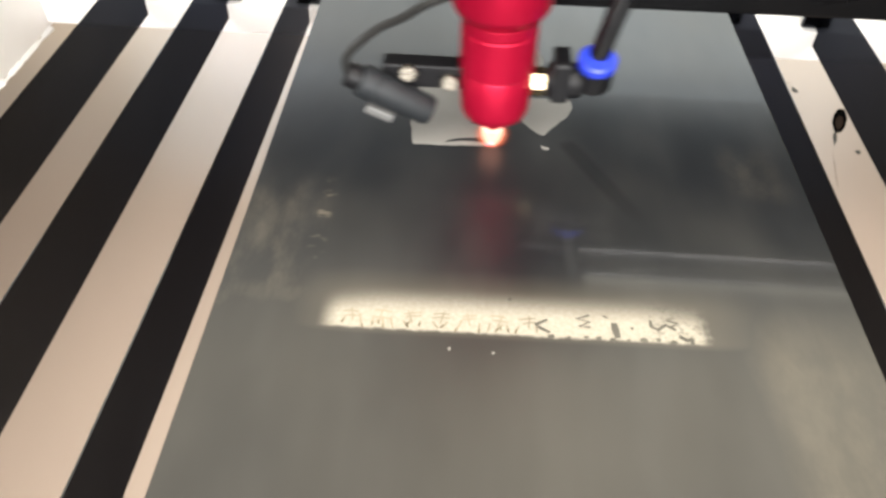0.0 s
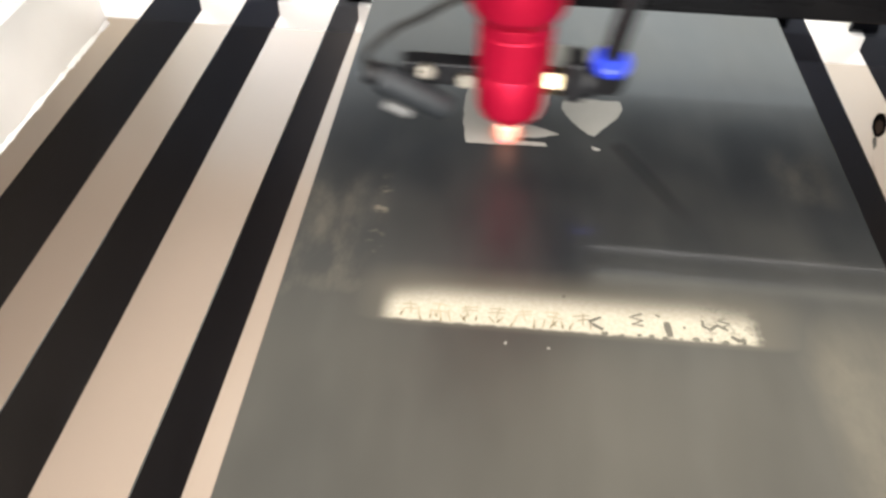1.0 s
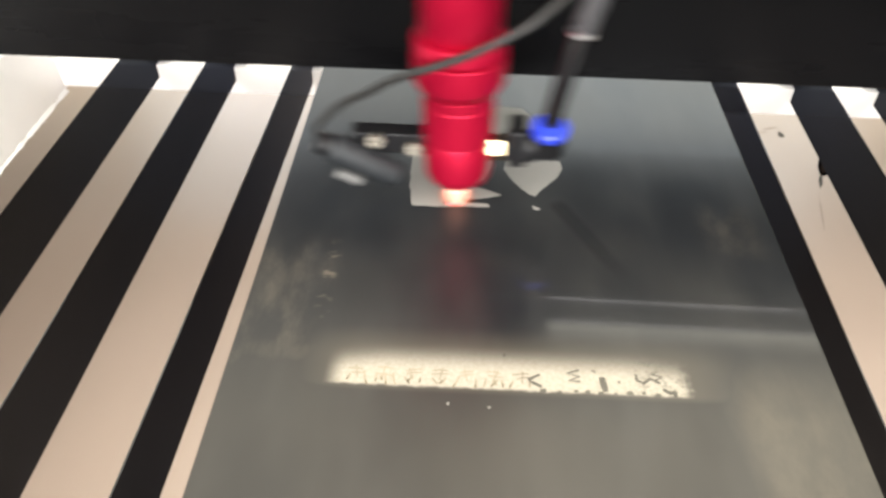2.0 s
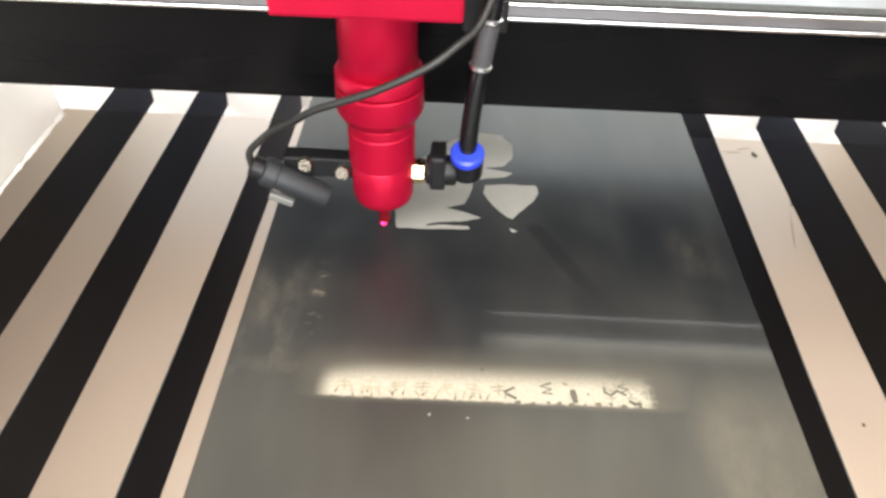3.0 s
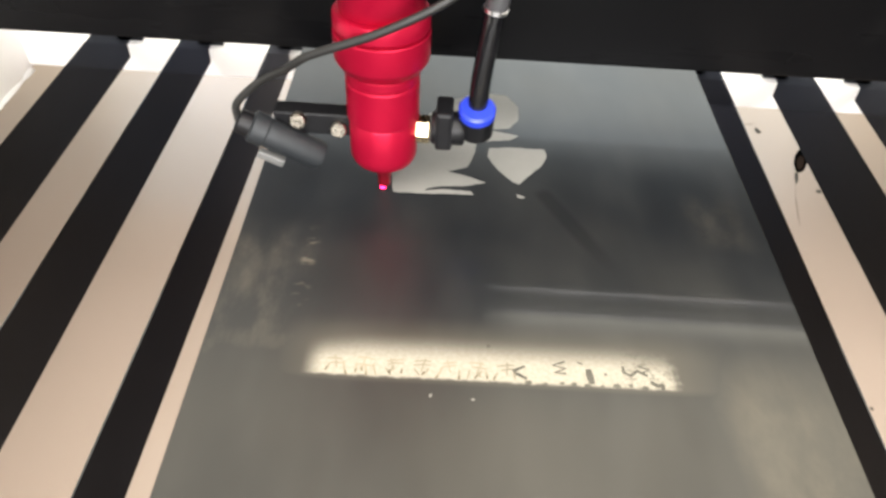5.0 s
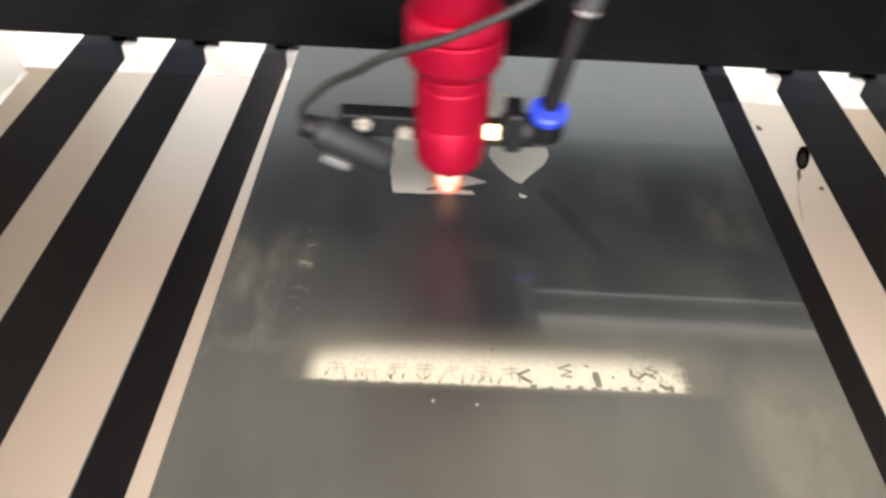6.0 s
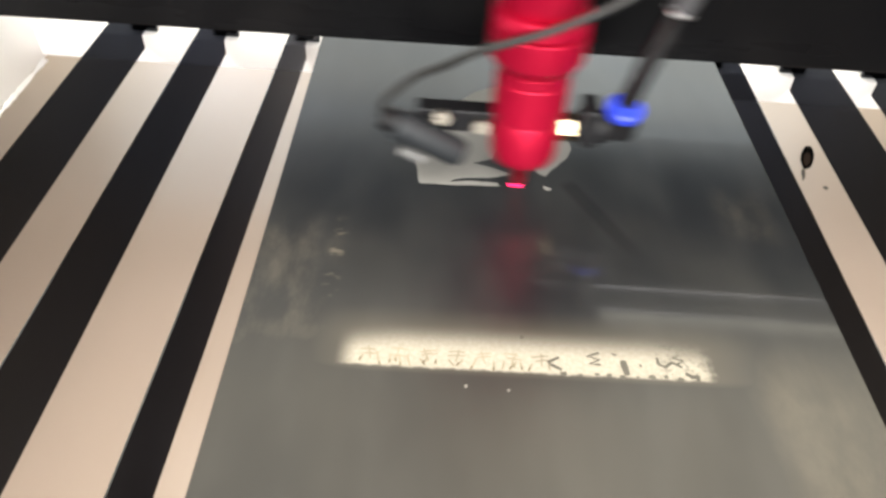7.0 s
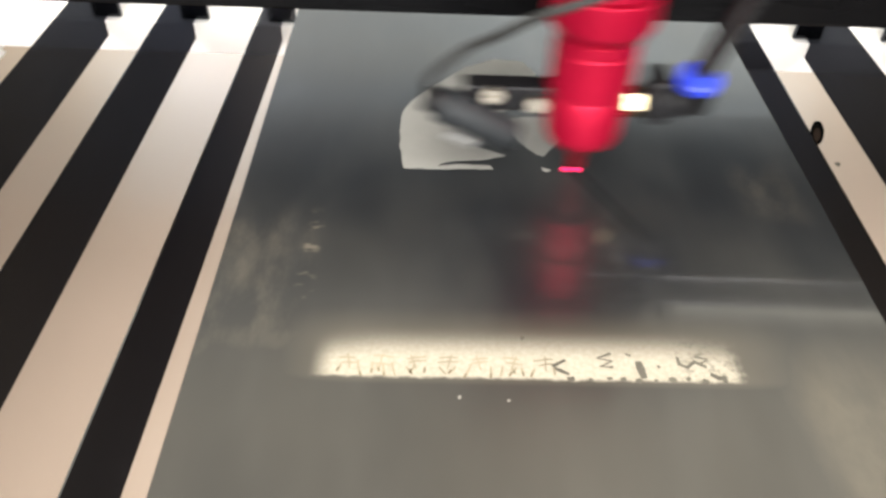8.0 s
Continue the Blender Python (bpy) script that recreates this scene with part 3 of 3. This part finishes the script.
part("barrel_clip", placed(box(-0.0052, 0.0052, -0.0016, 0.0016, -0.0016, 0.0016, 0.0006), pose(-0.0415, -0.0095, 0.0190, 0, 24, 0)), M_NICKEL, barrel, "pale nickel clip under the barrel")
for x, z in ((-0.0315, 0.0315), (-0.0165, 0.0285)):
    part("clamp_screw", placed(turned([(0.0030, 0.0), (0.0032, 0.0004), (0.0032, 0.0022), (0.0026, 0.0030)], 20), along((x, -0.0015, z), (x, -1.0, z + 0.25))), M_CHROME, head, "pale nickel screw", True)
# air fitting
part("brass_nipple", placed(turned([(0.0046, 0.0), (0.0052, 0.0006), (0.0052, 0.0050), (0.0046, 0.0056)], 6), along((0.0120, -0.001, 0.0300), (1, -0.001, 0.0300))), M_BRASS, head, "pale brass threaded nipple")
elbow = part("air_elbow", placed(turned([(0.0058, 0.0), (0.0064, 0.0008), (0.0064, 0.0115), (0.0058, 0.0125)], 28), along((0.0180, 0, 0.0305), (1, 0, 0.0325))), M_BLACK, head, "black plastic elbow fitting", True)
part("elbow_port", placed(turned([(0.0050, -0.0040), (0.0066, -0.0022), (0.0066, 0.006)], 28), pose(0.0345, 0, 0.0318, 12, 0, 0)), M_BLACK, elbow, "", True)
part("elbow_flange", box(0.0195, 0.0260, -0.0068, 0.0068, 0.0245, 0.0405, 0.0015), M_BLACK, elbow)
part("release_collar", placed(turned([(0.0056, 0.0), (0.0068, 0.0007), (0.0068, 0.0034), (0.0058, 0.0044)], 32), pose(0.0345, -0.0012, 0.0378, 18, 0, 0)), M_BLUE, elbow, "bright blue release collar", True)
HOSE = (0.0345, -0.001, 0.0390)
hose = part("air_hose", tube([(0, 0, 0), (0.0002, 0, 0.014), (0.0016, 0.0005, 0.032), (0.0025, 0.001, 0.0400), (0.0046, 0.001, 0.057), (0.0060, 0.002, 0.075), (0.006, 0.006, 0.105)], 0.0036), M_HOSE, head, "glossy black air hose", True)
hose.location = HOSE
for at, onto in (((0.0023, 0.0009, 0.0385), (0.0031, 0.001, 0.0455)), ((0.0045, 0.001, 0.0566), (0.0056, 0.0016, 0.068))):
    part("hose_band", placed(turned([(0.0038, 0.0), (0.0043, 0.0002), (0.0043, 0.0014), (0.0038, 0.0016)], 24), along(at, onto)), M_BAND, hose, "shiny ring on the hose", True)
part("hose_sleeve", tube([(0.0025, 0.001, 0.0402), (0.0035, 0.001, 0.0490), (0.0045, 0.001, 0.0564)], 0.0039), M_SLEEVE, hose, "grey foil sleeve between the rings", True)
part("pointer_cable", tube([(-0.0526, -0.0065, 0.0330), (-0.0524, -0.0070, 0.0395), (-0.0472, -0.0080, 0.0460), (-0.0402, -0.0095, 0.0525), (-0.0310, -0.0140, 0.0595), (-0.0210, -0.0200, 0.0685), (0.0005, -0.0230, 0.0785), (0.0190, -0.0220, 0.0880), (0.0290, -0.0180, 0.0945), (0.0370, -0.0100, 0.1000), (0.0420, 0.000, 0.1150), (0.0430, 0.008, 0.150)], 0.00145, 12), M_RUBBER, head, "dark grey pointer cable", True)
part("pointer_dot", flake(ellipse(-0.0007, 0, 0.0011, 0.0009, n=16, wob=0.02), 0.0001, 0.0004), M_DOT, head, "small bright red laser dot")


def plume(parent):
    """The hot plume under the nozzle, a core in two fainter shells."""
    def blob(rx, z0, z1):
        bm = bmesh.new()
        bmesh.ops.create_uvsphere(bm, u_segments=24, v_segments=14, radius=1)
        return placed(bm, pose(0, 0, (z0 + z1) / 2) @ Matrix.Diagonal((rx, rx, (z1 - z0) / 2, 1)))
    core = part("spark_plume", blob(0.0037, 0.0002, 0.0165), M_HOT, parent, "white-hot engraving spark plume", True)
    part("warm_shell", blob(0.0050, 0.0002, 0.0095), M_WARM, core, "", True)
    part("faint_shell", blob(0.0064, 0.0001, 0.0105), M_FAINT, core, "", True)
    return core


spark = plume(head)


# ---- what moves ----
def head_x(share):
    return -0.0434 + 0.0505 * share


def motions():
    seen = [(0.0, .557), (0.1, .08), (0.2, -.13), (0.3, .885), (0.4, 1.22), (0.5, .40), (0.6, -.11), (0.7, .09), (0.8, 1.05), (0.9, 1.21), (1.0, .27), (1.1, -.19), (1.2, .20),
            (1.3, 1.09), (1.4, 1.20), (1.5, .27), (1.6, -.21), (1.7, .21), (2.8, 1.24), (2.9, .81), (3.0, -.15), (3.1, -.13), (3.2, .67), (3.3, 1.155), (3.4, .645), (3.5, -.19),
            (3.6, .10), (3.7, .82), (3.8, 1.016), (3.9, .475), (4.0, -.185), (4.1, .23), (4.2, 1.015), (4.3, .83), (4.4, .34), (4.5, -.136), (4.6, .41), (4.7, 1.12), (5.8, .365),
            (5.9, -.146), (6.0, .38), (6.1, .88), (6.2, 1.18), (6.3, .21), (6.4, -.21), (6.5, .51), (6.6, 1.02), (6.7, 1.007), (6.8, .06), (6.9, -.21), (7.0, .73), (7.1, 1.175),
            (7.2, .836), (7.3, -.16), (7.4, -.123), (7.5, .97), (7.6, 1.217), (7.7, .64), (7.8, -.215), (7.9, .05), (8.0, 1.165)]
    # the sweep goes on evenly where it was not seen
    for i in range(18, 28):
        seen.append((i / 10, .5 - .72 * math.cos(2 * math.pi * (i / 10 - 1.62) / .48)))
    for i in range(48, 58):
        seen.append((i / 10, .5 - .72 * math.cos(2 * math.pi * (i / 10 - 4.49) / .47)))
    seen.sort()
    walk(head, [(t, pose(head_x(s), HEAD_Y, 0)) for t, s in seen])
    # the air hose leans over as the head runs away from its anchor
    walk(hose, [(t, pose(*HOSE, 0, 3 + 12 * s, 0)) for t, s in seen])
    # the plume bursts from the nozzle over the engraved stretch and dies back into the tube
    rows = []
    for t, s in seen:
        z = 0.0 if 0.02 < s < 0.60 else 0.026
        rows += [(max(0.0, t - 0.0334), pose(0, 0, z)), (min(8.0, t + 0.0334), pose(0, 0, z))]
    walk(spark, rows)


motions()
